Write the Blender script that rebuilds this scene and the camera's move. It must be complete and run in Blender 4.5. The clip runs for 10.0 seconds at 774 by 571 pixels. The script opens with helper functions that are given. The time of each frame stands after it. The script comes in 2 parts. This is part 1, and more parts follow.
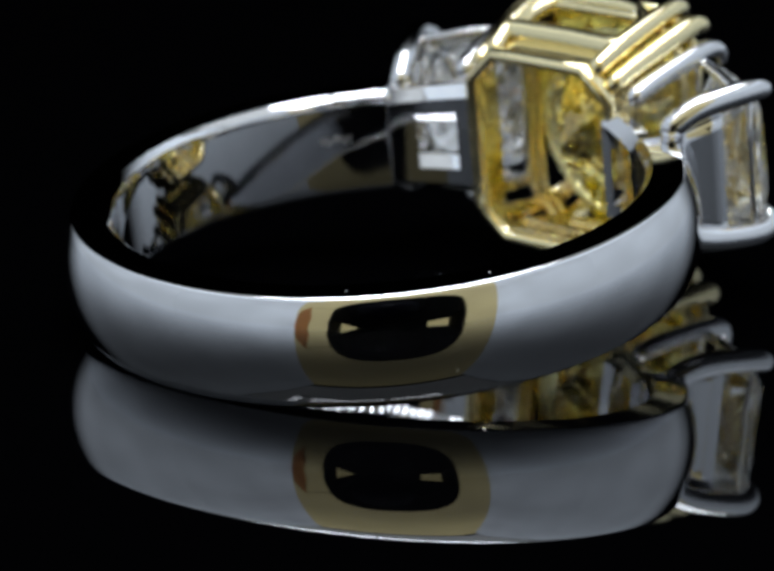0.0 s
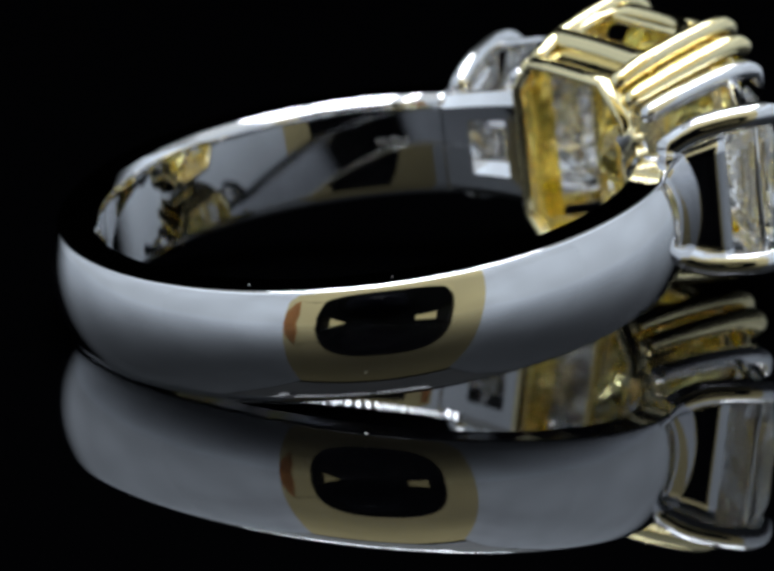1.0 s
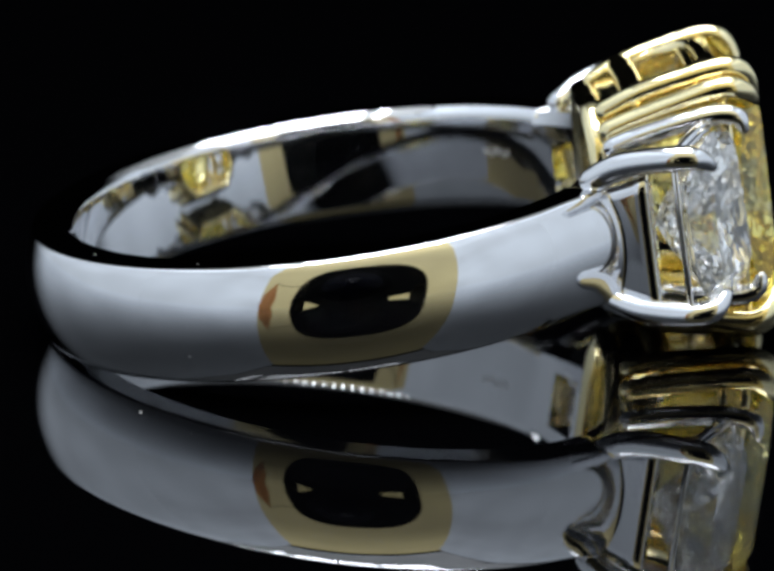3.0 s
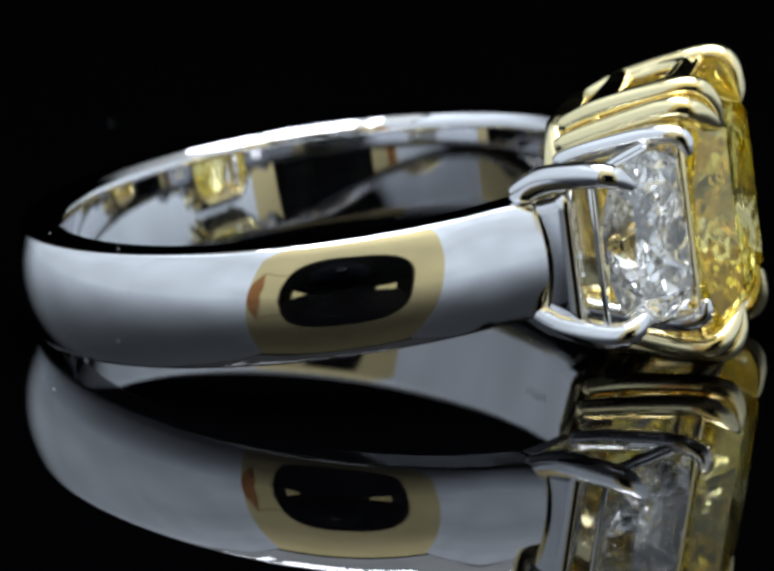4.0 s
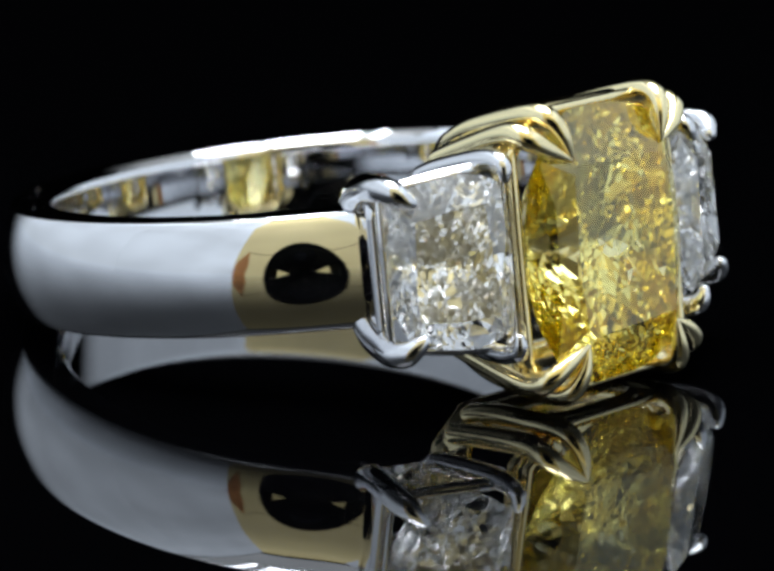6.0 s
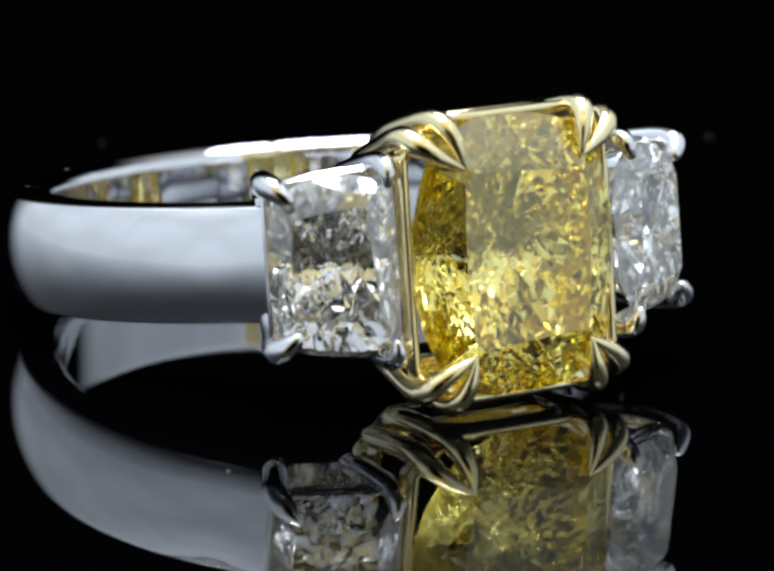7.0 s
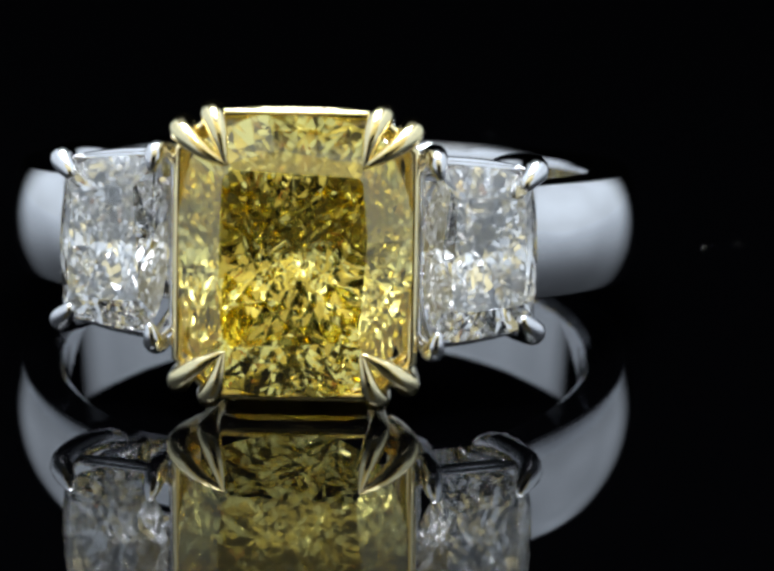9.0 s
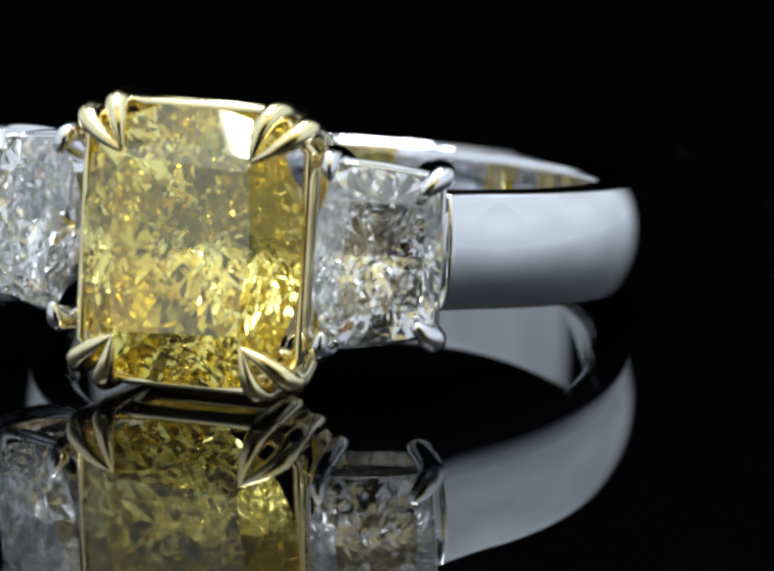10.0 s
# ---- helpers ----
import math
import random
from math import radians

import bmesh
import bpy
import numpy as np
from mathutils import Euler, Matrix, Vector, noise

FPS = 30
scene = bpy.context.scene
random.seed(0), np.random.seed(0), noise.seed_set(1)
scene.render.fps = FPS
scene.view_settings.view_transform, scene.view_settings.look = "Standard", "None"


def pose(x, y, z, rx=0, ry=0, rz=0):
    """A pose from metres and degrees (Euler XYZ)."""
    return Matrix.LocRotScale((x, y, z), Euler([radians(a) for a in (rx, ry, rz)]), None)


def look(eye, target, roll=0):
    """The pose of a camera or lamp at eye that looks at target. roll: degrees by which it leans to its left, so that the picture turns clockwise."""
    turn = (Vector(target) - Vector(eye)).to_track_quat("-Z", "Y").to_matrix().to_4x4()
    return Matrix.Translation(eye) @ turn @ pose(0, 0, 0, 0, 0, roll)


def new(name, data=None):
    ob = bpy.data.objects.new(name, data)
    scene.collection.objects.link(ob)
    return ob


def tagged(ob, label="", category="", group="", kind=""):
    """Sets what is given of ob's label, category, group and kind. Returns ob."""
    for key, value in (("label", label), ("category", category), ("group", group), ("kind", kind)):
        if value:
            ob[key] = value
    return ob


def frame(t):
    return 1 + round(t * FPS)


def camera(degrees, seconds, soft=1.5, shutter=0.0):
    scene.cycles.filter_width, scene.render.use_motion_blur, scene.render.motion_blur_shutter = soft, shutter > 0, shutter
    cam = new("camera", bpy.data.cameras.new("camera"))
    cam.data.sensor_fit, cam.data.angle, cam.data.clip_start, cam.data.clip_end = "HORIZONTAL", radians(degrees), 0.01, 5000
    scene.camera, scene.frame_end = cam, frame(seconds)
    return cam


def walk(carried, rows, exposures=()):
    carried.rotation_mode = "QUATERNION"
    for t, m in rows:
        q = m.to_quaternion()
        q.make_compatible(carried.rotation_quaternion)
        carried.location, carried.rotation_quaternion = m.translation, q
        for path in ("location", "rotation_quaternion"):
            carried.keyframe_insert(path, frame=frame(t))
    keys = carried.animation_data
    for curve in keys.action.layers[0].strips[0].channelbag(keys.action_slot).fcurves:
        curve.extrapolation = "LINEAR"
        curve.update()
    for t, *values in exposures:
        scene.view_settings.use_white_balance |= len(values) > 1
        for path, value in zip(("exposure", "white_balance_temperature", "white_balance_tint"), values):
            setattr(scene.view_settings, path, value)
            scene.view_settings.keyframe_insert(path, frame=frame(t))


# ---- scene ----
MM = 0.001

# ---- camera: held still on its stand ----
cam = camera(11.19, 10.0, soft=3.4)
EYE = (0.0, -0.130, 0.03623)
EYE_POSE = look(EYE, (0.0 + 0.130 * 0.00576, -0.130 + 0.130 * 0.9646, 0.03623 - 0.130 * 0.26362), roll=0.72)
walk(cam, [(0, EYE_POSE), (10, EYE_POSE)], exposures=[(0, -0.64), (2.5, -0.27), (4.5, -0.11), (10, 0.0)])
cam.data.dof.use_dof = True
cam.data.dof.focus_distance = 0.1245
cam.data.dof.aperture_fstop = 115.0

# ---- world: an unlit studio ----
world = bpy.data.worlds.new("dark_studio")
world.use_nodes = True
world.node_tree.nodes["Background"].inputs[0].default_value = (0.55, 0.62, 0.8, 1)
world.node_tree.nodes["Background"].inputs[1].default_value = 0.0003
scene.world = world
scene.view_settings.exposure = 0.0
# cut stones turn light round many times inside
scene.cycles.max_bounces, scene.cycles.glossy_bounces, scene.cycles.transmission_bounces = 28, 24, 24


# ---- materials ----
def material(name):
    m = bpy.data.materials.new(name)
    m.use_nodes = True
    return m, m.node_tree.nodes, m.node_tree.links


def noise_ramp(nodes, links, scale, low, high, detail=4.0, where=None):
    """A noise in object space, mapped from low to high."""
    co = nodes.new("ShaderNodeTexCoord")
    tex = nodes.new("ShaderNodeTexNoise")
    tex.inputs["Scale"].default_value = scale
    tex.inputs["Detail"].default_value = detail
    links.new(co.outputs["Object"], tex.inputs["Vector"])
    ramp = nodes.new("ShaderNodeMapRange")
    ramp.inputs["From Min"].default_value, ramp.inputs["From Max"].default_value = 0.3, 0.7
    ramp.inputs["To Min"].default_value, ramp.inputs["To Max"].default_value = low, high
    links.new(tex.outputs["Fac"], ramp.inputs["Value"])
    return tex, ramp.outputs["Result"]


def polished_metal(name, colour, rough, dent=0.02):
    m, nodes, links = material(name)
    b = nodes["Principled BSDF"]
    b.inputs["Base Color"].default_value = (*colour, 1)
    b.inputs["Metallic"].default_value = 1
    _, r = noise_ramp(nodes, links, 900, rough * 0.6, rough * 1.6)
    links.new(r, b.inputs["Roughness"])
    t1, _ = noise_ramp(nodes, links, 260, 0, 1, 2.0)
    bump = nodes.new("ShaderNodeBump")
    bump.inputs["Strength"].default_value = dent
    bump.inputs["Distance"].default_value = 0.0002
    links.new(t1.outputs["Fac"], bump.inputs["Height"])
    links.new(bump.outputs["Normal"], b.inputs["Normal"])
    return m


def gem_material(name, colour):
    """Clear stone with the strong bending of diamond."""
    m, nodes, links = material(name)
    nodes.remove(nodes["Principled BSDF"])
    g = nodes.new("ShaderNodeBsdfGlass")
    g.inputs["Color"].default_value = (*colour, 1)
    g.inputs["Roughness"].default_value = 0.0
    g.inputs["IOR"].default_value = 2.42
    links.new(g.outputs[0], nodes["Material Output"].inputs["Surface"])
    return m


def plain(name, colour, rough, scale=300, vary=0.25, metal=0.0, ior=1.5, bump_depth=0.0):
    m, nodes, links = material(name)
    b = nodes["Principled BSDF"]
    b.inputs["Metallic"].default_value = metal
    b.inputs["IOR"].default_value = ior
    _, r = noise_ramp(nodes, links, scale, rough * (1 - vary), rough * (1 + vary))
    links.new(r, b.inputs["Roughness"])
    tex, f = noise_ramp(nodes, links, scale * 0.17, 1 - vary * 0.4, 1.0)
    mix = nodes.new("ShaderNodeMix")
    mix.data_type = "RGBA"
    mix.inputs["A"].default_value = (*[c * 0.8 for c in colour], 1)
    mix.inputs["B"].default_value = (*colour, 1)
    links.new(f, mix.inputs["Factor"])
    links.new(mix.outputs["Result"], b.inputs["Base Color"])
    if bump_depth:
        bump = nodes.new("ShaderNodeBump")
        bump.inputs["Strength"].default_value = 0.5
        bump.inputs["Distance"].default_value = bump_depth
        links.new(tex.outputs["Fac"], bump.inputs["Height"])
        links.new(bump.outputs["Normal"], b.inputs["Normal"])
    return m


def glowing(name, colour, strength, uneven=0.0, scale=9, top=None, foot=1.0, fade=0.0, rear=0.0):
    """A lit sheet with its light and dark painted into the emission; with top, its glow grows from strength at the foot
    to top at 0.27 m; foot dims its lowest edge, fade lets it fall off over a length at its far end, rear towards the
    back of the stage.
    """
    m, nodes, links = material(name)
    b = nodes["Principled BSDF"]
    b.inputs["Base Color"].default_value = (0.04, 0.04, 0.04, 1)
    b.inputs["Specular IOR Level"].default_value = 0.1
    b.inputs["Roughness"].default_value = 0.6
    b.inputs["Emission Color"].default_value = (*colour, 1)
    b.inputs["Emission Strength"].default_value = strength
    if uneven:
        _, f = noise_ramp(nodes, links, scale, 1 - uneven, 1 + uneven, 1.0)
        # height gradient painted into the emission
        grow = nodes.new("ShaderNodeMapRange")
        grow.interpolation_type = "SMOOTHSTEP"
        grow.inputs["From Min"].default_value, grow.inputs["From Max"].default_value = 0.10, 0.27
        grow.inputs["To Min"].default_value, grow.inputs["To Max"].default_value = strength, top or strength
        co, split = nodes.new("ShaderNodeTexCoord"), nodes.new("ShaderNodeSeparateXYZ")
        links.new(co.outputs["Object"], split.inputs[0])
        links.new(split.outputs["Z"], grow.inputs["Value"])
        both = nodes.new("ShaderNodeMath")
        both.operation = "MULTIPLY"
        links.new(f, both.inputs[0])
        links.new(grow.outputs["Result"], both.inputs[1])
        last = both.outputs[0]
        # painted falloffs at foot, far end and rear, multiplied into the emission
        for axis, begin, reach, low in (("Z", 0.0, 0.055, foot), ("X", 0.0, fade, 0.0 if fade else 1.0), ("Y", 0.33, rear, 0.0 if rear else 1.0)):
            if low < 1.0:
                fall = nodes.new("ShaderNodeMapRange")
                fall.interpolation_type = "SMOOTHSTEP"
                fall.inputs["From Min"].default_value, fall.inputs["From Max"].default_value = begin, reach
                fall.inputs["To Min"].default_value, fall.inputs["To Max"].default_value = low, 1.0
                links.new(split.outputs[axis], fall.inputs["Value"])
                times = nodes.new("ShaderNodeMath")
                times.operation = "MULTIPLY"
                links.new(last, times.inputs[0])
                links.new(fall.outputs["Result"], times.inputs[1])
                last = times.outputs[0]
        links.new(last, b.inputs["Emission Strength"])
    return m


def coated_glass(name):
    """Black glass that mirrors strongly at a low angle and hardly at all from above."""
    m, nodes, links = material(name)
    nodes.remove(nodes["Principled BSDF"])
    weight = nodes.new("ShaderNodeLayerWeight")
    weight.inputs["Blend"].default_value = 0.5
    steep, gain = nodes.new("ShaderNodeMath"), nodes.new("ShaderNodeMath")
    steep.operation, gain.operation, gain.use_clamp = "POWER", "MULTIPLY_ADD", True
    steep.inputs[1].default_value = 5.0
    gain.inputs[1].default_value, gain.inputs[2].default_value = 1.2, 0.03
    links.new(weight.outputs["Facing"], steep.inputs[0])
    links.new(steep.outputs[0], gain.inputs[0])
    body, gloss, mix = nodes.new("ShaderNodeBsdfDiffuse"), nodes.new("ShaderNodeBsdfGlossy"), nodes.new("ShaderNodeMixShader")
    body.inputs["Color"].default_value = (0.0006, 0.0006, 0.0008, 1)
    gloss.inputs["Color"].default_value = (0.97, 0.98, 1.0, 1)
    _, r = noise_ramp(nodes, links, 120, 0.003, 0.009)
    links.new(r, gloss.inputs["Roughness"])
    links.new(gain.outputs[0], mix.inputs[0])
    links.new(body.outputs[0], mix.inputs[1])
    links.new(gloss.outputs[0], mix.inputs[2])
    links.new(mix.outputs[0], nodes["Material Output"].inputs["Surface"])
    return m


WHITE_GOLD = polished_metal("white_gold", (0.83, 0.83, 0.85), 0.035, 0.028)
YELLOW_GOLD = polished_metal("yellow_gold", (0.96, 0.84, 0.50), 0.10, 0.05)
DIAMOND = gem_material("clear_diamond", (1.0, 1.0, 1.0))
YELLOW_DIAMOND = gem_material("fancy_yellow_diamond", (1.0, 0.970, 0.72))
BLACK_GLASS = coated_glass("black_glass")
BLACK_CLOTH = plain("black_velvet", (0.001, 0.001, 0.0012), 0.95, 2000, 0.1, 0, 1.1, 0.0002)
BLACK_PLASTIC = plain("black_plastic", (0.001, 0.001, 0.001), 0.85, 1500, 0.1, 0, 1.1)
LENS_GLASS = plain("coated_lens_glass", (0.001, 0.001, 0.002), 0.05, 60, 0.2, 0, 1.08)
# no lamp behind this cloth: glow added as emission, with a hand-set gradient upwards
CREAM_CARD = glowing("self_glowing_cream_cloth", (0.92, 0.82, 0.42), 0.58, 0.08, 14, 1.5, 0.8)
BROWN_CARD = plain("brown_card", (0.33, 0.13, 0.03), 0.7, 500, 0.2)
# side panels: brighter top and dimmer foot are painted into the glow
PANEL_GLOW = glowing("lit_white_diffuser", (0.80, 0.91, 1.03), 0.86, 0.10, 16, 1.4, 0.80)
# same panel with a painted fade to dark at its back end
REAR_GLOW = glowing("faded_white_rear_diffuser", (0.80, 0.91, 1.03), 0.86, 0.10, 16, 1.4, 0.80, 0.13)
# rear top sheet: its dimming towards the back is painted in too
TOP_REAR_GLOW = glowing("faded_rear_top_diffuser", (0.88, 0.95, 1.0), 0.55, 0.1, 12, rear=0.06)
TOP_GLOW = glowing("soft_top_diffuser", (0.88, 0.95, 1.0), 1.05, 0.1, 12)
LED_GLOW = glowing("led_chip_glow", (0.88, 0.94, 1.0), 34.0)
PANEL_FRAME = plain("grey_aluminium", (0.35, 0.35, 0.36), 0.4, 900, 0.3, 0.8)
STAMPED = plain("frosted_white_gold", (0.8, 0.8, 0.82), 0.5, 4000, 0.3, 1.0)
DUST = plain("pale_dust", (0.6, 0.58, 0.55), 0.9, 3000, 0.2)


# ---- mesh helpers ----
def part(name, bm, mat, parent=None, label="", smooth=True):
    """Links a bmesh as one mesh object, under parent where one is given."""
    bmesh.ops.recalc_face_normals(bm, faces=bm.faces)
    for f in bm.faces:
        f.smooth = smooth
    me = bpy.data.meshes.new(name)
    bm.to_mesh(me)
    bm.free()
    me.materials.append(mat)
    ob = new(name, me)
    if parent:
        ob.parent = parent
    if label:
        ob["label"] = label
    return ob


def box(bm, x0, x1, y0, y1, z0, z1, bevel=0.0, rounds=2):
    geo = bmesh.ops.create_cube(bm, size=1)["verts"]
    for v in geo:
        v.co = Vector((x0 + (v.co.x + 0.5) * (x1 - x0), y0 + (v.co.y + 0.5) * (y1 - y0), z0 + (v.co.z + 0.5) * (z1 - z0)))
    if bevel:
        edges = list({e for v in geo for e in v.link_edges})
        bmesh.ops.bevel(bm, geom=edges, offset=bevel, segments=rounds, affect="EDGES", profile=0.5)
    return bm


def glide(points, steps):
    """A smooth line through the points."""
    pts = [Vector(p) for p in points]
    out = []
    for i in range(len(pts) - 1):
        p0, p1, p2, p3 = pts[max(i - 1, 0)], pts[i], pts[i + 1], pts[min(i + 2, len(pts) - 1)]
        for k in range(steps):
            t = k / steps
            out.append(0.5 * ((2 * p1) + (p2 - p0) * t + (2 * p0 - 5 * p1 + 4 * p2 - p3) * t * t + (3 * p1 - p0 - 3 * p2 + p3) * t ** 3))
    out.append(pts[-1])
    return out


def rod(bm, points, radii, steps=6, sides=12, flat=1.0, closed=False, up=(0, 0, 1)):
    """A round bar along a smooth line, in millimetres, with rounded ends; flat squeezes it across `up`."""
    line = [Vector(p) for p in points] if closed else glide(points, steps)
    n = len(line)
    rad = [radii[0] + 0.0] * n
    for i in range(n):
        f = i / max(n - 1, 1) * (len(radii) - 1)
        a = min(int(f), len(radii) - 2) if len(radii) > 1 else 0
        rad[i] = radii[a] + (radii[min(a + 1, len(radii) - 1)] - radii[a]) * (f - a)
    rings = []

    def ring(c, tangent, r):
        side = tangent.cross(Vector(up))
        if side.length < 1e-4:
            side = tangent.cross(Vector((0, 1, 0)))
        side.normalize()
        top = side.cross(tangent).normalized()
        return [bm.verts.new((c + side * math.cos(2 * math.pi * k / sides) * r + top * math.sin(2 * math.pi * k / sides) * r * flat) * MM) for k in range(sides)]

    for i, c in enumerate(line):
        a, b = (line[i - 1], line[(i + 1) % n]) if closed else (line[max(i - 1, 0)], line[min(i + 1, n - 1)])
        tangent = (b - a).normalized()
        if not closed and i == 0:
            for s in (0.95, 0.6):
                rings.append(ring(c - tangent * rad[0] * s, tangent, rad[0] * math.sqrt(1 - s * s)))
        rings.append(ring(c, tangent, rad[i]))
        if not closed and i == n - 1:
            for s in (0.6, 0.95):
                rings.append(ring(c + tangent * rad[-1] * s, tangent, rad[-1] * math.sqrt(1 - s * s)))
    count = len(rings)
    for i in range(count if closed else count - 1):
        a, b = rings[i], rings[(i + 1) % count]
        for k in range(sides):
            bm.faces.new((a[k], a[(k + 1) % sides], b[(k + 1) % sides], b[k]))
    if not closed:
        bm.faces.new(rings[0])
        bm.faces.new(rings[-1])
    return bm


# ---- structure: black stage, dark backdrop, turning disc ----
FLOOR = -0.006


def stage():
    bm = box(bmesh.new(), -0.6, 0.6, -0.5, 0.6, FLOOR - 0.012, FLOOR)
    tagged(part("ground", bm, BLACK_GLASS, smooth=False), "polished black glass stage with a mirror gloss", "stage", kind="structure")
    bm = box(bmesh.new(), -0.6, 0.6, 0.596, 0.62, FLOOR - 0.012, 0.7)
    tagged(part("backdrop", bm, BLACK_CLOTH, smooth=False), "matt black velvet backdrop behind the stage", "backdrop", kind="structure")


# the disc's plate leans a little on its spindle
DISC_BASE = pose(0, 0, -0.247 * MM, -0.9, 0, 0)


def turntable():
    base = new("turntable")
    bm = bmesh.new()
    bmesh.ops.create_cone(bm, cap_ends=True, segments=160, radius1=0.140, radius2=0.140, depth=0.003, matrix=Matrix.Translation((0, 0, -0.0015)))
    part("disc", bm, BLACK_GLASS, base, "polished black glass disc", smooth=False)
    rnd = random.Random(4)
    for i in range(9):
        bm = bmesh.new()
        r = rnd.uniform(0.012, 0.034)
        a = rnd.uniform(0, 6.283)
        size = rnd.uniform(0.000015, 0.00004)
        bmesh.ops.create_icosphere(bm, subdivisions=1, radius=size, matrix=Matrix.Translation((r * math.cos(a), r * math.sin(a), size * 0.4)) @ Matrix.Diagonal((rnd.uniform(0.7, 2), 1, 0.6, 1)))
        part("dust_speck", bm, DUST, base, "pale dust speck", smooth=False)
    base.matrix_world = DISC_BASE
    return tagged(base, "black mirror-gloss glass turntable under the ring", "turntable")


# ---- lights round the stage ----
def light_panel(x0, y0, x1, y1, height, glow):
    """A lit diffuser that stands on the stage between two points."""
    base = new("light_panel")
    length = math.hypot(x1 - x0, y1 - y0)
    base.matrix_world = pose(x0, y0, FLOOR, 0, 0, math.degrees(math.atan2(y1 - y0, x1 - x0)))
    part("diffuser", box(bmesh.new(), 0.0, length - 0.0002, -0.002, 0.002, 0.0, height - 0.003), glow, base, "white diffuser sheet with its glow graded by hand", smooth=False)
    part("frame_bar", box(bmesh.new(), 0, length, -0.003, 0.003, height - 0.003, height), PANEL_FRAME, base, "thin grey aluminium edge", smooth=False)
    return tagged(base, "white lit diffuser panel standing beside the stage", "light panel", "diffuser panels round the stage")


def led_array():
    base = new("led_array")
    base.matrix_world = pose(0.0, 0.012, 0.264)
    first = None
    for i in range(27):
        x = 0.070 - i * 0.0057 - (0.006 if i > 9 else 0) - (0.014 if i > 24 else 0)
        if first is None:
            first = part("led_tube", rod(bmesh.new(), [(0, -98, 0), (0, 0, 0), (0, 98, 0)], [0.85], 2, 10), LED_GLOW, base, "bright white led tube")
            first.location = (x, 0, 0)
        else:
            ob = new("led_tube", first.data)
            ob.parent, ob.location = base, (x, 0, 0)
    for y in (-0.102, 0.102):
        part("holder", box(bmesh.new(), -0.104, 0.074, y - 0.003, y + 0.003, -0.0025, 0.006, 0.001), PANEL_FRAME, base, smooth=False)
    return tagged(base, "row of bright white led tubes above the stage", "led lamp")


def front_card():
    base = new("front_screen")
    base.matrix_world = pose(0, -0.182, FLOOR)
    # brightness of the cloth is put into its material
    part("cloth", box(bmesh.new(), -0.1065, 0.139, -0.001, 0.001, 0, 0.275), CREAM_CARD, base, "cream cloth with an added warm glow of its own", smooth=False)
    bm = bmesh.new()
    flap = [(-0.1035, 0.0), (-0.0870, 0.0), (-0.0840, 0.028), (-0.0885, 0.072), (-0.1010, 0.038)]
    near = [bm.verts.new((x, 0.0035, z)) for x, z in flap]
    far = [bm.verts.new((x, 0.0018, z)) for x, z in flap]
    bm.faces.new(near)
    bm.faces.new(far[::-1])
    for i in range(5):
        bm.faces.new((near[i], near[(i + 1) % 5], far[(i + 1) % 5], far[i]))
    part("flap", bm, BROWN_CARD, base, "brown folded flap", smooth=False)
    part("cord", rod(bmesh.new(), [(-86, 6, 71), (-74, 9, 62), (-62, 14, 57), (-49, 17, 55)], [0.7], 4, 8), BLACK_PLASTIC, base, "thin black cord from the flap")
    return tagged(base, "cream screen with an added warm glow behind the camera", "screen")


def top_panel():
    base = new("top_panel")
    base.matrix_world = pose(0, 0, 0.27)
    part("diffuser", box(bmesh.new(), -0.148, 0.148, -0.17, 0.0595, 0.0, 0.004), TOP_GLOW, base, "softly lit white diffuser sheet", smooth=False)
    # this half darkens to the rear by its emission alone
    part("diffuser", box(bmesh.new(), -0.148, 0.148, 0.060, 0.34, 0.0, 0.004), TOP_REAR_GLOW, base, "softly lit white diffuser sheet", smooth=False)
    return tagged(base, "softly lit white diffuser sheets above the stage", "light panel", "diffuser panels round the stage")


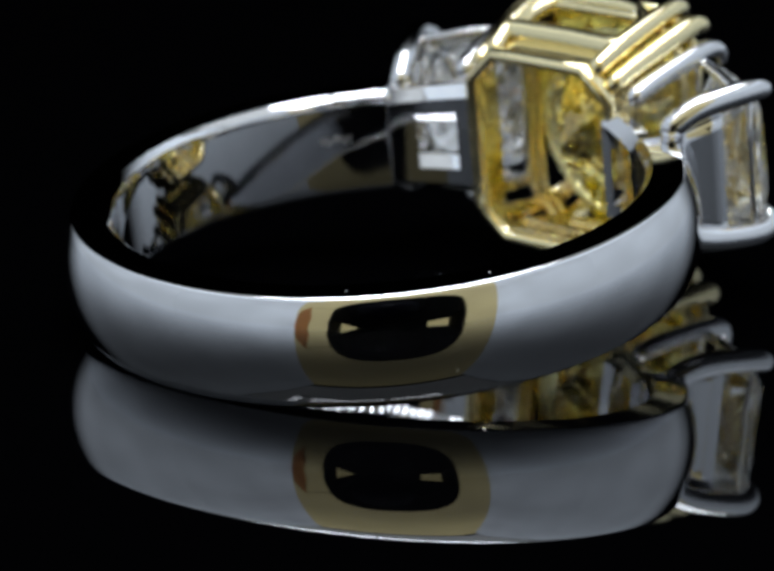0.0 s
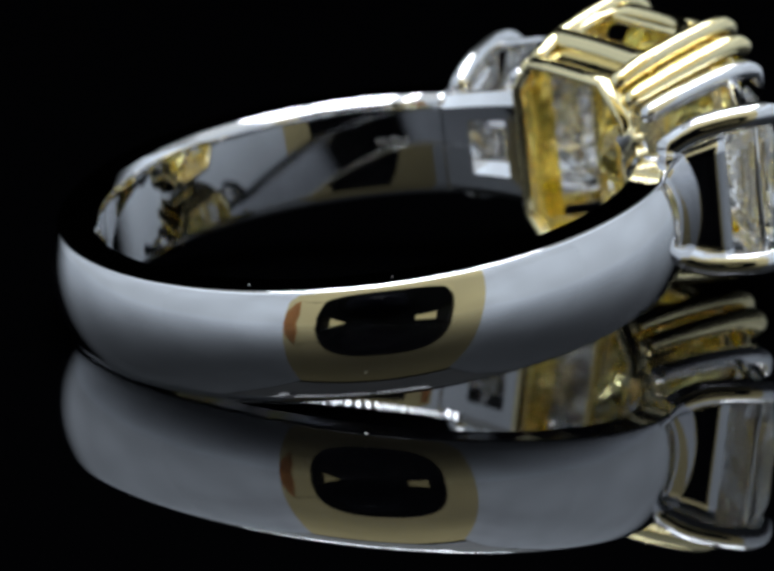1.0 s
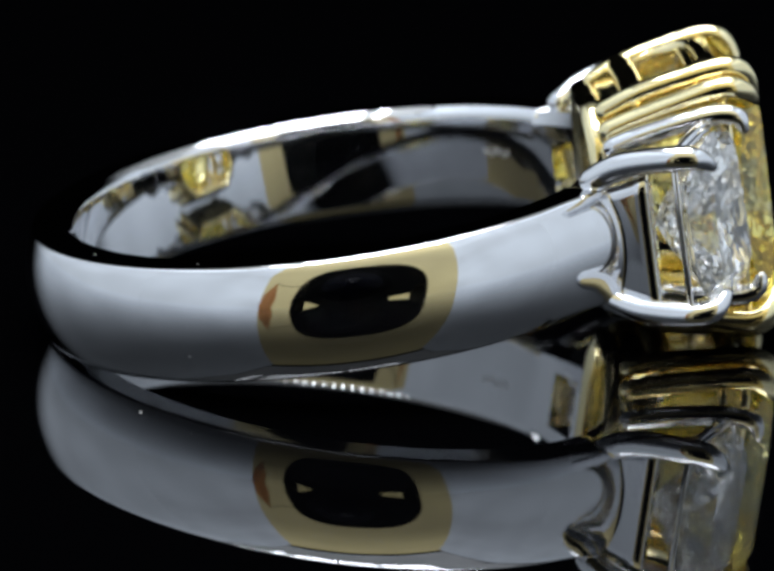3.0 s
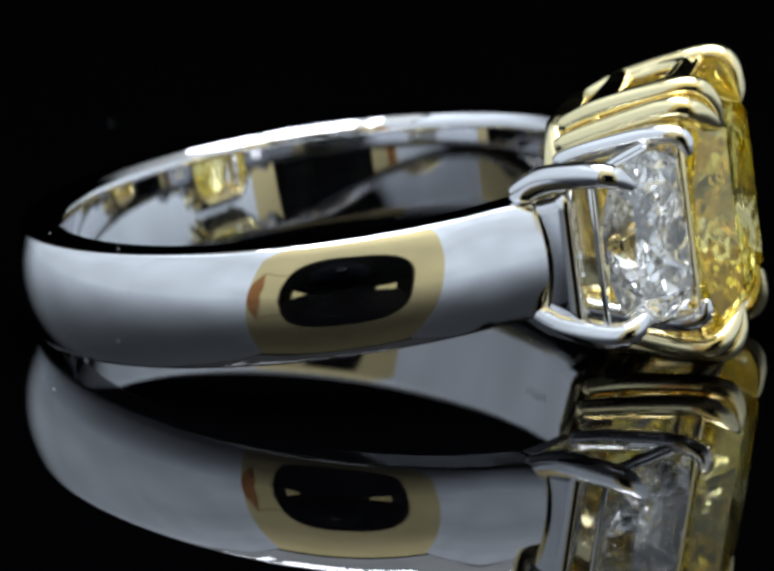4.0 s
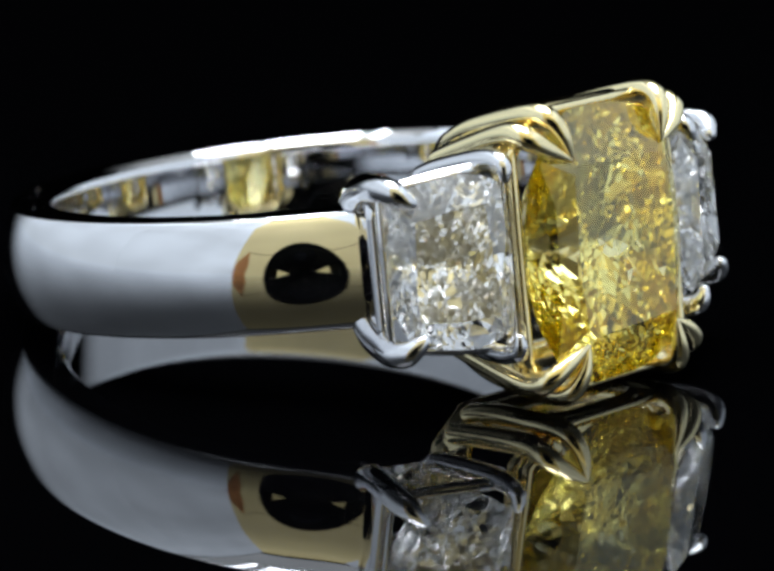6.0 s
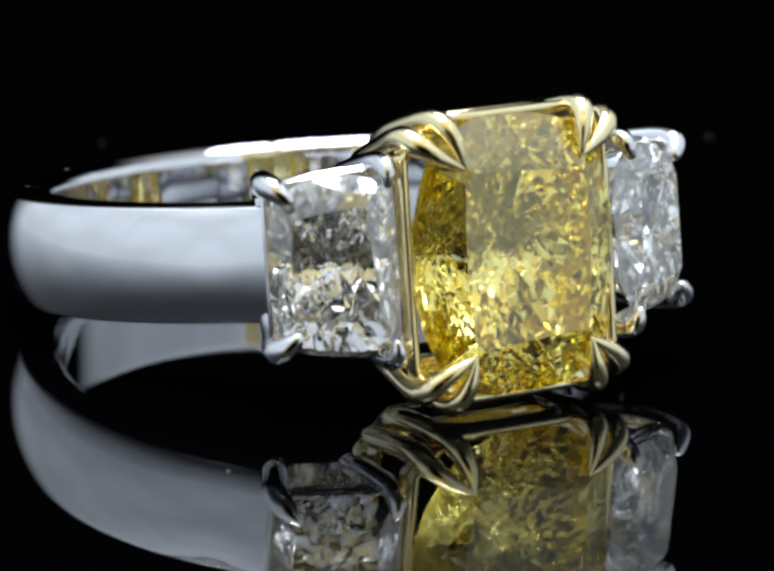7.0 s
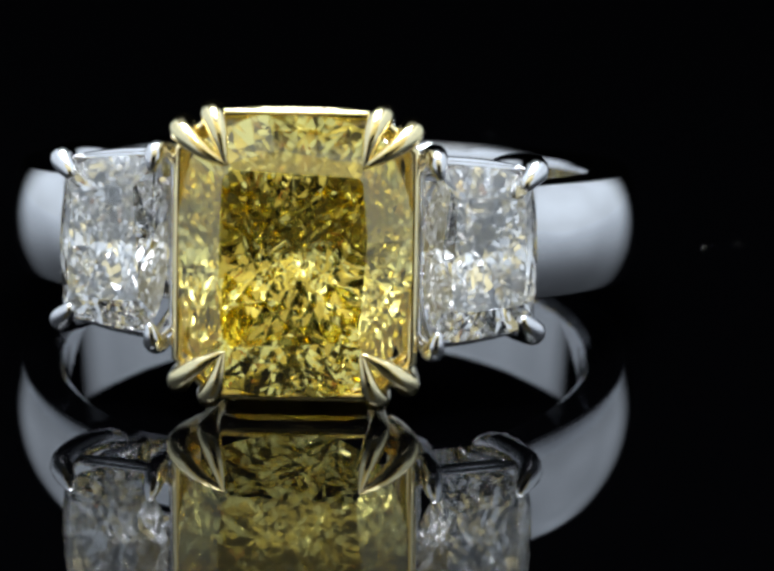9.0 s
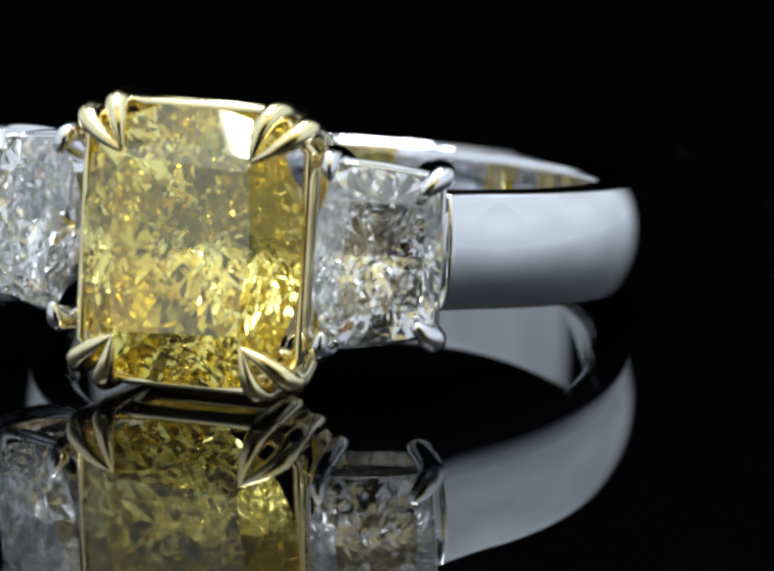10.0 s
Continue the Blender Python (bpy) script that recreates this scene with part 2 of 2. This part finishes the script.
def studio_camera():
    """The black camera that films the ring, seen only as a mirror image on the shank."""
    base = new("film_camera")
    base.matrix_world = pose(0, -0.134, FLOOR)
    bm = bmesh.new()
    lift = EYE[2] - FLOOR
    bmesh.ops.create_cone(bm, cap_ends=True, segments=48, radius1=0.031, radius2=0.029, depth=0.016, matrix=Matrix.Translation((0, -0.008, lift)) @ Matrix.Rotation(radians(90), 4, "X"))
    part("lens_barrel", bm, BLACK_PLASTIC, base)
    bm = bmesh.new()
    bmesh.ops.create_cone(bm, cap_ends=True, segments=48, radius1=0.024, radius2=0.024, depth=0.001, matrix=Matrix.Translation((0, 0.0006, lift)) @ Matrix.Rotation(radians(90), 4, "X"))
    part("front_glass", bm, LENS_GLASS, base, "dark coated front lens")
    # rounded body with a handle at one end
    shape = [(-0.017, 0.0), (0.036, 0.0), (0.0345, 0.010), (0.056, 0.014), (0.061, 0.026), (0.0675, 0.026), (0.0675, 0.0), (0.0705, 0.0), (0.072, 0.010)]
    for a in range(12, 180, 12):
        c, h = math.cos(radians(a)), math.sin(radians(a))
        shape.append((0.0115 + 0.0605 * math.copysign(abs(c) ** 0.65, c), 0.012 + 0.075 * h ** 0.7))
    shape += [(-0.0505, 0.016), (-0.0495, 0.0), (-0.0465, 0.0), (-0.0465, 0.023), (-0.042, 0.018)]
    bm = bmesh.new()
    near = [bm.verts.new((x, -0.012, z)) for x, z in shape]
    far = [bm.verts.new((x, -0.046, z)) for x, z in shape]
    bm.faces.new(near)
    bm.faces.new(far[::-1])
    for i in range(len(shape)):
        k = (i + 1) % len(shape)
        bm.faces.new((near[i], near[k], far[k], far[i]))
    part("body", bm, BLACK_PLASTIC, base, smooth=False)
    return tagged(base, "black camera with a close-up lens facing the ring", "camera")


# ---- the ring; its own space: x towards the stones, z along the finger hole ----
R_IN, R_OUT, HALF, DOME = 9.2, 10.77, 1.87, 0.45
# the band sits a little off the axis of the head
SHIFT_X, SHIFT_Y, SHIFT_Z = -0.27, 0.40, 0.0


def shank(parent):
    """D-shaped band that opens at the head, thicker at its two shoulders."""
    bm = bmesh.new()
    start, steps = 37.0, 190
    rings = []
    for i in range(steps + 1):
        a = start + (360 - 2 * start) * i / steps
        near = min(a, 360 - a)
        k = max(0.0, (48 - near) / (48 - start))
        grow = 0.42 * k * k
        edge = R_OUT - DOME + grow
        bend = [(edge - 0.10, 0.0), (edge - 0.05, 0.012), (edge - 0.005, 0.042), (edge + 0.03, 0.075)]
        prof = [(R_IN, HALF)] + [(r, HALF - z) for r, z in bend]
        for j in range(17):
            z = (HALF - 0.10) * (1 - 2 * j / 16)
            prof.append((edge + DOME * (1 - abs(z / HALF) ** 2.1), z))
        prof += [(r, z - HALF) for r, z in reversed(bend)] + [(R_IN, -HALF)]
        lip = [(0.08, 0.064), (0.16, 0.132), (0.23, 0.20), (0.265, 0.30), (0.28, 0.5)]
        prof += [(R_IN - r, -HALF + z) for r, z in lip]
        prof += [(R_IN - r, HALF - z) for r, z in reversed(lip)]
        c, s = math.cos(radians(a)), math.sin(radians(a))
        rings.append([bm.verts.new(((r * c + SHIFT_X) * MM, (r * s + SHIFT_Y) * MM, (z + SHIFT_Z) * MM)) for r, z in prof])
    n = len(rings[0])
    for a, b in zip(rings, rings[1:]):
        for k in range(n):
            bm.faces.new((a[k], a[(k + 1) % n], b[(k + 1) % n], b[k]))
    bm.faces.new(rings[0])
    bm.faces.new(rings[-1])
    for e in bm.edges:
        ra = [math.hypot(v.co.x - SHIFT_X * MM, v.co.y - SHIFT_Y * MM) for v in e.verts]
        if all(abs(abs(v.co.z - SHIFT_Z * MM) - HALF * MM) < 1e-7 for v in e.verts) and abs(ra[0] - ra[1]) < 2e-5:
            e.smooth = False
        if all(abs(math.hypot(v.co.x - SHIFT_X * MM, v.co.y - SHIFT_Y * MM) - (R_IN - 0.23) * MM) < 1e-7 for v in e.verts):
            e.smooth = False
    return part("shank", bm, WHITE_GOLD, parent, "polished white gold band with a domed outside")


def outline(w_in, w_out, half_len, cut, n_side):
    """Cut-corner outline in the stone's plane: pairs (u, v), u across, v along the finger; heights differ at the two sides."""
    u, a, b = half_len, w_in, w_out
    corners = [(u, -(b - cut)), (u, b - cut), (u - cut, b), (-(u - cut), a), (-u, a - cut), (-u, -(a - cut)), (-(u - cut), -a), (u - cut, -b)]
    pts = []
    for i, p in enumerate(corners):
        q = corners[(i + 1) % 8]
        m = n_side if math.hypot(q[0] - p[0], q[1] - p[1]) > cut * 1.6 else max(1, n_side // 2)
        for k in range(m):
            pts.append((p[0] + (q[0] - p[0]) * k / m, p[1] + (q[1] - p[1]) * k / m))
    return pts


def cut_solid(planes):
    """The convex solid that the planes (normal, distance from the origin) enclose."""
    dual = bmesh.new()
    for n, d in planes:
        dual.verts.new(n / d)
    bmesh.ops.convex_hull(dual, input=dual.verts)
    dual.faces.ensure_lookup_table()
    corners = []
    for f in dual.faces:
        f.normal_update()
        off = f.normal.dot(f.verts[0].co)
        if abs(off) > 1e-6:
            p = f.normal / off
            if all((p - q).length > 1e-3 for q in corners):
                corners.append(p)
    dual.free()
    bm = bmesh.new()
    for p in corners:
        bm.verts.new(p)
    bmesh.ops.convex_hull(bm, input=bm.verts)
    bmesh.ops.delete(bm, geom=list({v for v in bm.verts if not v.link_faces}), context="VERTS")
    bmesh.ops.dissolve_limit(bm, angle_limit=radians(0.25), verts=bm.verts, edges=bm.edges)
    return bm


def gem(name, parent, mat, m, w_in, w_out, half_len, cut, table, crown, depth, label, rings, uneven, crush, seed=3):
    """A radiant-cut stone: flat table, faceted crown, straight girdle and a pavilion of flat facets in rings (reach, facets, turn)."""
    rnd = random.Random(seed)

    def reach(u, v, square):
        lim = w_in + (w_out - w_in) * (u + half_len) / (2 * half_len)
        return (abs(u / half_len) ** square + abs(v / lim) ** square) ** (1 / square)

    def tangent(u, v, height, up, uneven, square=4):
        """The plane that touches a domed surface over (u, v)."""
        e = 1e-3
        du = (height(reach(u + e, v, square)) - height(reach(u - e, v, square))) / (2 * e)
        dv = (height(reach(u, v + e, square)) - height(reach(u, v - e, square))) / (2 * e)
        n = Vector((1, -du, -dv)).normalized() * up
        n = (n + Vector((0, rnd.uniform(-1, 1), rnd.uniform(-1, 1))) * uneven).normalized()
        return n, n.dot(Vector((height(reach(u, v, square)), u, v)))

    def around(r, count, turn, square=4, wander=0.0):
        for k in range(count):
            a = 2 * math.pi * (k + turn + rnd.uniform(-wander, wander)) / count
            u, v = math.cos(a) * half_len, math.sin(a) * (w_in + w_out) / 2
            q = r * (1 + rnd.uniform(-wander, wander) * 0.12) / reach(u, v, square)
            yield u * q, v * q

    pavilion = lambda r: -0.10 - depth * (1 - r ** 1.15)
    rise = (crown - 0.08) / (1 - table ** 2)
    top = lambda r: 0.08 + rise * (1 - r * r)
    planes = [(Vector((1, 0, 0)), crown)]
    pts = outline(w_in, w_out, half_len, cut, 1)
    for i, p in enumerate(pts):
        q = pts[(i + 1) % len(pts)]
        n = Vector((0, q[1] - p[1], p[0] - q[0])).normalized()
        d = n.dot(Vector((0, *p)))
        planes.append((n, d) if d > 0 else (-n, -d))
    for r, count, turn, square in ((0.95, 20, 0.5, 10), (0.83, 16, 0.0, 6), (0.71, 8, 0.5, 5)):
        planes += [tangent(u, v, top, 1, 0.06, square) for u, v in around(r, count, turn, square)]
    for r, count, turn, square in rings:
        planes += [tangent(u, v, pavilion, -1, uneven, square) for u, v in around(r, count, turn, square, 0.3)]
    bm = cut_solid(planes)
    # small uneven facets break the pavilion up
    for f in bm.faces:
        f.normal_update()
    low = [f for f in bm.faces if f.normal.x < -0.3 and f.calc_center_median().x < -0.45]
    low = bmesh.ops.triangulate(bm, faces=low)["faces"]
    long = list({e for f in low for e in f.edges if e.calc_length() > 0.55})
    bmesh.ops.subdivide_edges(bm, edges=long, cuts=1)
    bmesh.ops.triangulate(bm, faces=[f for f in bm.faces if len(f.verts) > 3 and f.calc_center_median().x < -0.45])
    for v in bm.verts:
        if v.co.x < -0.55:
            v.co.x += rnd.uniform(-crush, crush)
    bmesh.ops.scale(bm, vec=(MM, MM, MM), verts=bm.verts)
    bmesh.ops.transform(bm, matrix=m, verts=bm.verts)
    return part(name, bm, mat, parent, label, smooth=False)


GIRDLE, STONE_U, STONE_V = 12.75, 3.62, 4.36


def centre_head(ring):
    stone = gem("centre_stone", ring, YELLOW_DIAMOND, Matrix.Translation((GIRDLE * MM, 0, 0)), STONE_V, STONE_V, STONE_U, 1.15, 0.62, 1.05, 3.55, "large radiant-cut fancy yellow diamond", ((0.96, 24, 0.5, 10), (0.86, 28, 0.2, 4), (0.70, 28, 0.6, 2), (0.56, 25, 0.3, 2), (0.42, 20, 0.0, 2), (0.27, 14, 0.5, 2), (0.13, 7, 0.2, 2), (0.03, 3, 0.0, 2)), 0.04, 0.025)
    basket = new("centre_basket")
    basket.parent = ring
    basket["label"] = "yellow gold basket with two rails and double claws"
    # rails that go round under the stone
    for k in (-1, 1):
        part("rail", rod(bmesh.new(), [(9.75, -2.3, 3.75 * k), (9.8, 0, 3.79 * k), (9.75, 2.3, 3.75 * k)], [0.50, 0.48, 0.50]), YELLOW_GOLD, basket)
    loop = outline(3.42, 3.42, 3.05, 1.1, 4)
    part("base_rail", rod(bmesh.new(), [(8.35, q[0], q[1]) for q in loop], [0.26], closed=True, flat=1.6, up=(1, 0, 0)), YELLOW_GOLD, basket, "broad gold hoop round the open base")
    loop = outline(STONE_V + 0.02, STONE_V + 0.02, STONE_U + 0.02, 1.15, 4)
    part("seat_rail", rod(bmesh.new(), [(GIRDLE - 0.26, p[0], p[1]) for p in loop], [0.18], closed=True, up=(1, 0, 0)), YELLOW_GOLD, basket, "thin gold rim under the stone")
    loop = outline(STONE_V - 0.15, STONE_V - 0.15, STONE_U - 0.1, 1.15, 4)
    part("seat_rail", rod(bmesh.new(), [(GIRDLE - 0.95, p[0], p[1]) for p in loop], [0.2], closed=True, up=(1, 0, 0)), YELLOW_GOLD, basket, "gold rail below the rim")
    # plates that close the lower gallery
    for sz in (-1, 1):
        bm = box(bmesh.new(), 8.3 * MM, 9.8 * MM, -2.3 * MM, 2.3 * MM, -0.13 * MM, 0.13 * MM, 0.05 * MM)
        bmesh.ops.transform(bm, matrix=Matrix.Translation((0, 0, 3.42 * sz * MM)) @ Matrix.Translation((9 * MM, 0, 0)) @ Matrix.Rotation(radians(-15 * sz), 4, "Y") @ Matrix.Translation((-9 * MM, 0, 0)), verts=bm.verts)
        part("gallery_plate", bm, YELLOW_GOLD, basket, "solid gold gallery plate", smooth=False)
    # walls towards the side stones
    for k in (-1, 1):
        bm = box(bmesh.new(), 8.4 * MM, 9.7 * MM, -0.1 * MM, 0.1 * MM, -2.95 * MM, 2.95 * MM, 0.04 * MM)
        bmesh.ops.transform(bm, matrix=Matrix.Translation((0, 3.0 * k * MM, 0)) @ Matrix.Translation((8.4 * MM, 0, 0)) @ Matrix.Rotation(radians(10 * k), 4, "Z") @ Matrix.Translation((-8.4 * MM, 0, 0)), verts=bm.verts)
        part("side_wall", bm, YELLOW_GOLD, basket, "solid gold wall", smooth=False)
    # arched galleries on the two long sides
    for sz in (-1, 1):
        part("arch", rod(bmesh.new(), [(9.8, -2.3, 3.75 * sz), (11.2, -2.25, 4.1 * sz), (12.1, -1.6, 4.3 * sz), (12.28, 0, 4.34 * sz), (12.1, 1.6, 4.3 * sz), (11.2, 2.25, 4.1 * sz), (9.8, 2.3, 3.75 * sz)], [0.3]), YELLOW_GOLD, basket)
    # four double claws: two ribs that meet in a point on the crown
    for sy in (-1, 1):
        for sz in (-1, 1):
            claw = new("claw")
            claw.parent = basket
            tip = (13.68, 2.12 * sy, 2.89 * sz)
            part("rib", rod(bmesh.new(), [(8.7, 2.25 * sy, 3.43 * sz), (10.0, 2.45 * sy, 3.92 * sz), (12.3, 2.62 * sy, 4.36 * sz), (13.15, 2.55 * sy, 4.29 * sz), (13.55, 2.32 * sy, 3.72 * sz), tip], [0.36, 0.39, 0.41, 0.38, 0.27, 0.05]), YELLOW_GOLD, claw)
            part("rib", rod(bmesh.new(), [(8.7, 2.95 * sy, 2.94 * sz), (10.0, 3.15 * sy, 3.33 * sz), (12.3, 3.52 * sy, 3.92 * sz), (13.1, 3.45 * sy, 3.77 * sz), (13.5, 2.85 * sy, 3.31 * sz), tip], [0.36, 0.39, 0.41, 0.38, 0.27, 0.05]), YELLOW_GOLD, claw)
    return stone


def side_head(ring, sy):
    """A white side stone in its four-claw basket, on the shoulder sy."""
    turn = 28.5 * sy
    # the two side heads sit a little unevenly
    lift = 0.10 if sy > 0 else 0.22
    centre = Matrix.Translation((11.52 * MM, 5.72 * sy * MM, lift * MM)) @ Matrix.Rotation(radians(turn), 4, "Z")
    if sy < 0:
        centre = centre @ Matrix.Scale(-1, 4, (0, 1, 0))
    gem("side_stone", ring, DIAMOND, centre, 2.85, 2.5, 2.0, 0.35, 0.66, 0.62, 1.95, "clear white trapezoid-cut diamond", ((0.96, 20, 0.5, 10), (0.84, 22, 0.2, 4), (0.62, 20, 0.5, 2), (0.44, 15, 0.0, 2), (0.26, 9, 0.4, 2), (0.08, 4, 0.0, 2)), 0.04, 0.017, 5 + sy)
    basket = new("side_basket")
    basket.parent = ring
    basket["label"] = "white gold basket holding a clear side stone"
    p = lambda x, u, v: (x, u * sy, v + lift)
    for d, r in ((0.30, 0.11),):
        shrink = 1.0 if d < 1 else 0.78
        loop = outline(2.85 * shrink, 2.5 * shrink, 2.0 * shrink, 0.35, 3)
        pts = [centre @ Vector((-d * MM, a * MM, b * MM)) / MM for a, b in loop]
        part("rail", rod(bmesh.new(), pts, [r], closed=True, up=(1, 0, 0)), WHITE_GOLD, basket)
    for sz in (-1, 1):
        part("outer_claw", rod(bmesh.new(), [p(7.75, 5.95, 1.92 * sz), p(8.7, 6.45, 2.38 * sz), p(10.2, 7.25, 2.58 * sz), p(11.0, 7.4, 2.5 * sz), p(11.45, 7.12, 2.15 * sz)], [0.42, 0.46, 0.44, 0.40, 0.24]), WHITE_GOLD, basket)
        part("inner_claw", rod(bmesh.new(), [p(8.75, 3.75, 2.35 * sz), p(9.8, 3.95, 2.65 * sz), p(11.9, 4.25, 3.03 * sz), p(12.75, 4.35, 2.92 * sz), p(12.95, 4.45, 2.5 * sz)], [0.36, 0.37, 0.37, 0.34, 0.18]), WHITE_GOLD, basket)
        part("top_rail", rod(bmesh.new(), [p(11.75, 4.3, 2.85 * sz), p(11.0, 5.65, 2.72 * sz), p(10.2, 7.05, 2.45 * sz)], [0.18]), WHITE_GOLD, basket)
    # plate that carries the band's inside on to the centre basket, with a window under the stone
    first, last = (37.5, 16.5) if sy > 0 else (37.5, 21.5)
    bm = bmesh.new()
    for f0, f1, low, high in ((0.0, 0.3, -1.0, 1.0), (0.3, 0.75, 0.32, 1.0), (0.3, 0.75, -1.0, -0.32), (0.75, 1.0, -1.0, 1.0)):
        before = None
        for k in range(7):
            f = f0 + (f1 - f0) * k / 6
            a = radians((first + (last - first) * f) * sy)
            w = 1.80 + 0.32 * f
            now = [bm.verts.new(((r * math.cos(a) + SHIFT_X) * MM, (r * math.sin(a) + SHIFT_Y) * MM, z * w * MM)) for r, z in ((8.77, low + 0.20), (9.16, low), (9.55, low), (9.55, high), (9.16, high), (8.77, high - 0.20))]
            if before:
                for c in range(6):
                    bm.faces.new((before[c], before[(c + 1) % 6], now[(c + 1) % 6], now[c]))
            else:
                bm.faces.new(now)
            before = now
        bm.faces.new(before[::-1])
    part("bridge_plate", bm, WHITE_GOLD, basket, "polished plate with a window under the stone", smooth=False)
    # plate that rises from the band's end to the stone
    bm = bmesh.new()
    rows = []
    for x, u, w in ((7.2, 5.35, 1.66), (7.7, 5.78, 1.80), (8.2, 6.14, 1.98), (8.65, 6.42, 2.15), (9.0, 6.62, 2.26), (9.4, 6.84, 2.36)):
        row = []
        # hollowed towards the band
        f = math.sin(math.pi * min(max((x - 7.4) / 2.4, 0.0), 1.0))
        x, u, w = x + 0.09 * f, u - 0.16 * f, w * (1 - 0.07 * f)
        for dx, du in ((0.14, -0.24), (-0.10, 0.17)):
            row.append([bm.verts.new(((x + dx) * MM, (u + du) * sy * MM, w * MM * (k / 4 - 1))) for k in range(9)])
        rows.append(row[0] + row[1][::-1])
    for a, b in zip(rows, rows[1:]):
        for k in range(18):
            bm.faces.new((a[k], a[(k + 1) % 18], b[(k + 1) % 18], b[k]))
    bm.faces.new(rows[0])
    bm.faces.new(rows[-1][::-1])
    for e in bm.edges:
        if len(e.link_faces) == 2 and e.calc_face_angle(0.0) > 0.6:
            e.smooth = False
    part("end_plate", bm, WHITE_GOLD, basket, "polished plate between band and stone")


# ---- where the ring lies on the turning stage ----
RING_BASE = pose(-1.755 * MM, 0.52 * MM, 2.99 * MM, 0, 0, -91.7) @ pose(0, 0, 0, 0, -8.6, 0)


def build_ring():
    ring = new("ring")
    shank(ring)
    centre_head(ring)
    for sy in (-1, 1):
        side_head(ring, sy)
    # traces of wear: crumbs on the flat upper face, a faint stamped mark inside the band
    rnd = random.Random(11)
    for a in (214, 241):
        r, size = rnd.uniform(9.5, 10.0), rnd.uniform(0.014, 0.024)
        bm = bmesh.new()
        bmesh.ops.create_icosphere(bm, subdivisions=1, radius=size * MM, matrix=Matrix.Translation(((r * math.cos(radians(a)) + SHIFT_X) * MM, (r * math.sin(radians(a)) + SHIFT_Y) * MM, (HALF + size * 0.3) * MM)) @ Matrix.Rotation(radians(a + 90), 4, "Z") @ Matrix.Diagonal((rnd.uniform(1.0, 2.6), 1, 0.6, 1)))
        part("dust_speck", bm, DUST, ring, "pale dust crumb", smooth=False)
    for k in range(6):
        bm = box(bmesh.new(), 8.905 * MM, 8.93 * MM, -0.045 * MM, 0.045 * MM, -rnd.uniform(0.1, 0.2) * MM, rnd.uniform(0.1, 0.2) * MM)
        bmesh.ops.transform(bm, matrix=Matrix.Translation((SHIFT_X * MM, SHIFT_Y * MM, 0.25 * MM)) @ Matrix.Rotation(radians(47 + k * 1.25), 4, "Z") @ Matrix.Rotation(radians(rnd.uniform(-25, 25)), 4, "X"), verts=bm.verts)
        part("stamp_mark", bm, STAMPED, ring, "tiny frosted stamped mark", smooth=False)
    ring.matrix_world = RING_BASE
    return tagged(ring, "white gold three-stone ring with a yellow diamond lying on its side", "ring")


stage()
DISC = turntable()
for sx in (-1, 1):
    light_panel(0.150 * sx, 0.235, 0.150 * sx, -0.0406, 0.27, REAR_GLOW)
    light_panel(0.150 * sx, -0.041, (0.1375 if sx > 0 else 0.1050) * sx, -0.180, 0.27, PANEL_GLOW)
top_panel()
led_array()
front_card()
studio_camera()
RING = build_ring()

# the stage turns at an even pace: seconds and degrees
TURN = [(0.0, 141.7), (0.5, 133.8), (1.0, 125.9), (1.5, 118.1), (2.0, 110.2), (2.5, 102.3), (3.0, 94.3), (3.5, 86.3), (4.0, 78.3), (4.5, 70.5), (5.0, 63.0), (5.5, 55.4), (6.0, 47.7), (6.5, 39.9), (7.0, 32.1), (7.5, 24.0), (8.0, 16.0), (8.5, 8.0), (9.0, -0.1), (9.5, -8.1), (10.0, -16.1)]


def motions():
    walk(RING, [(t, pose(0, 0, 0, 0, 0, a) @ RING_BASE) for t, a in TURN])
    walk(DISC, [(t, pose(0, 0, 0, 0, 0, a) @ DISC_BASE) for t, a in TURN])


motions()
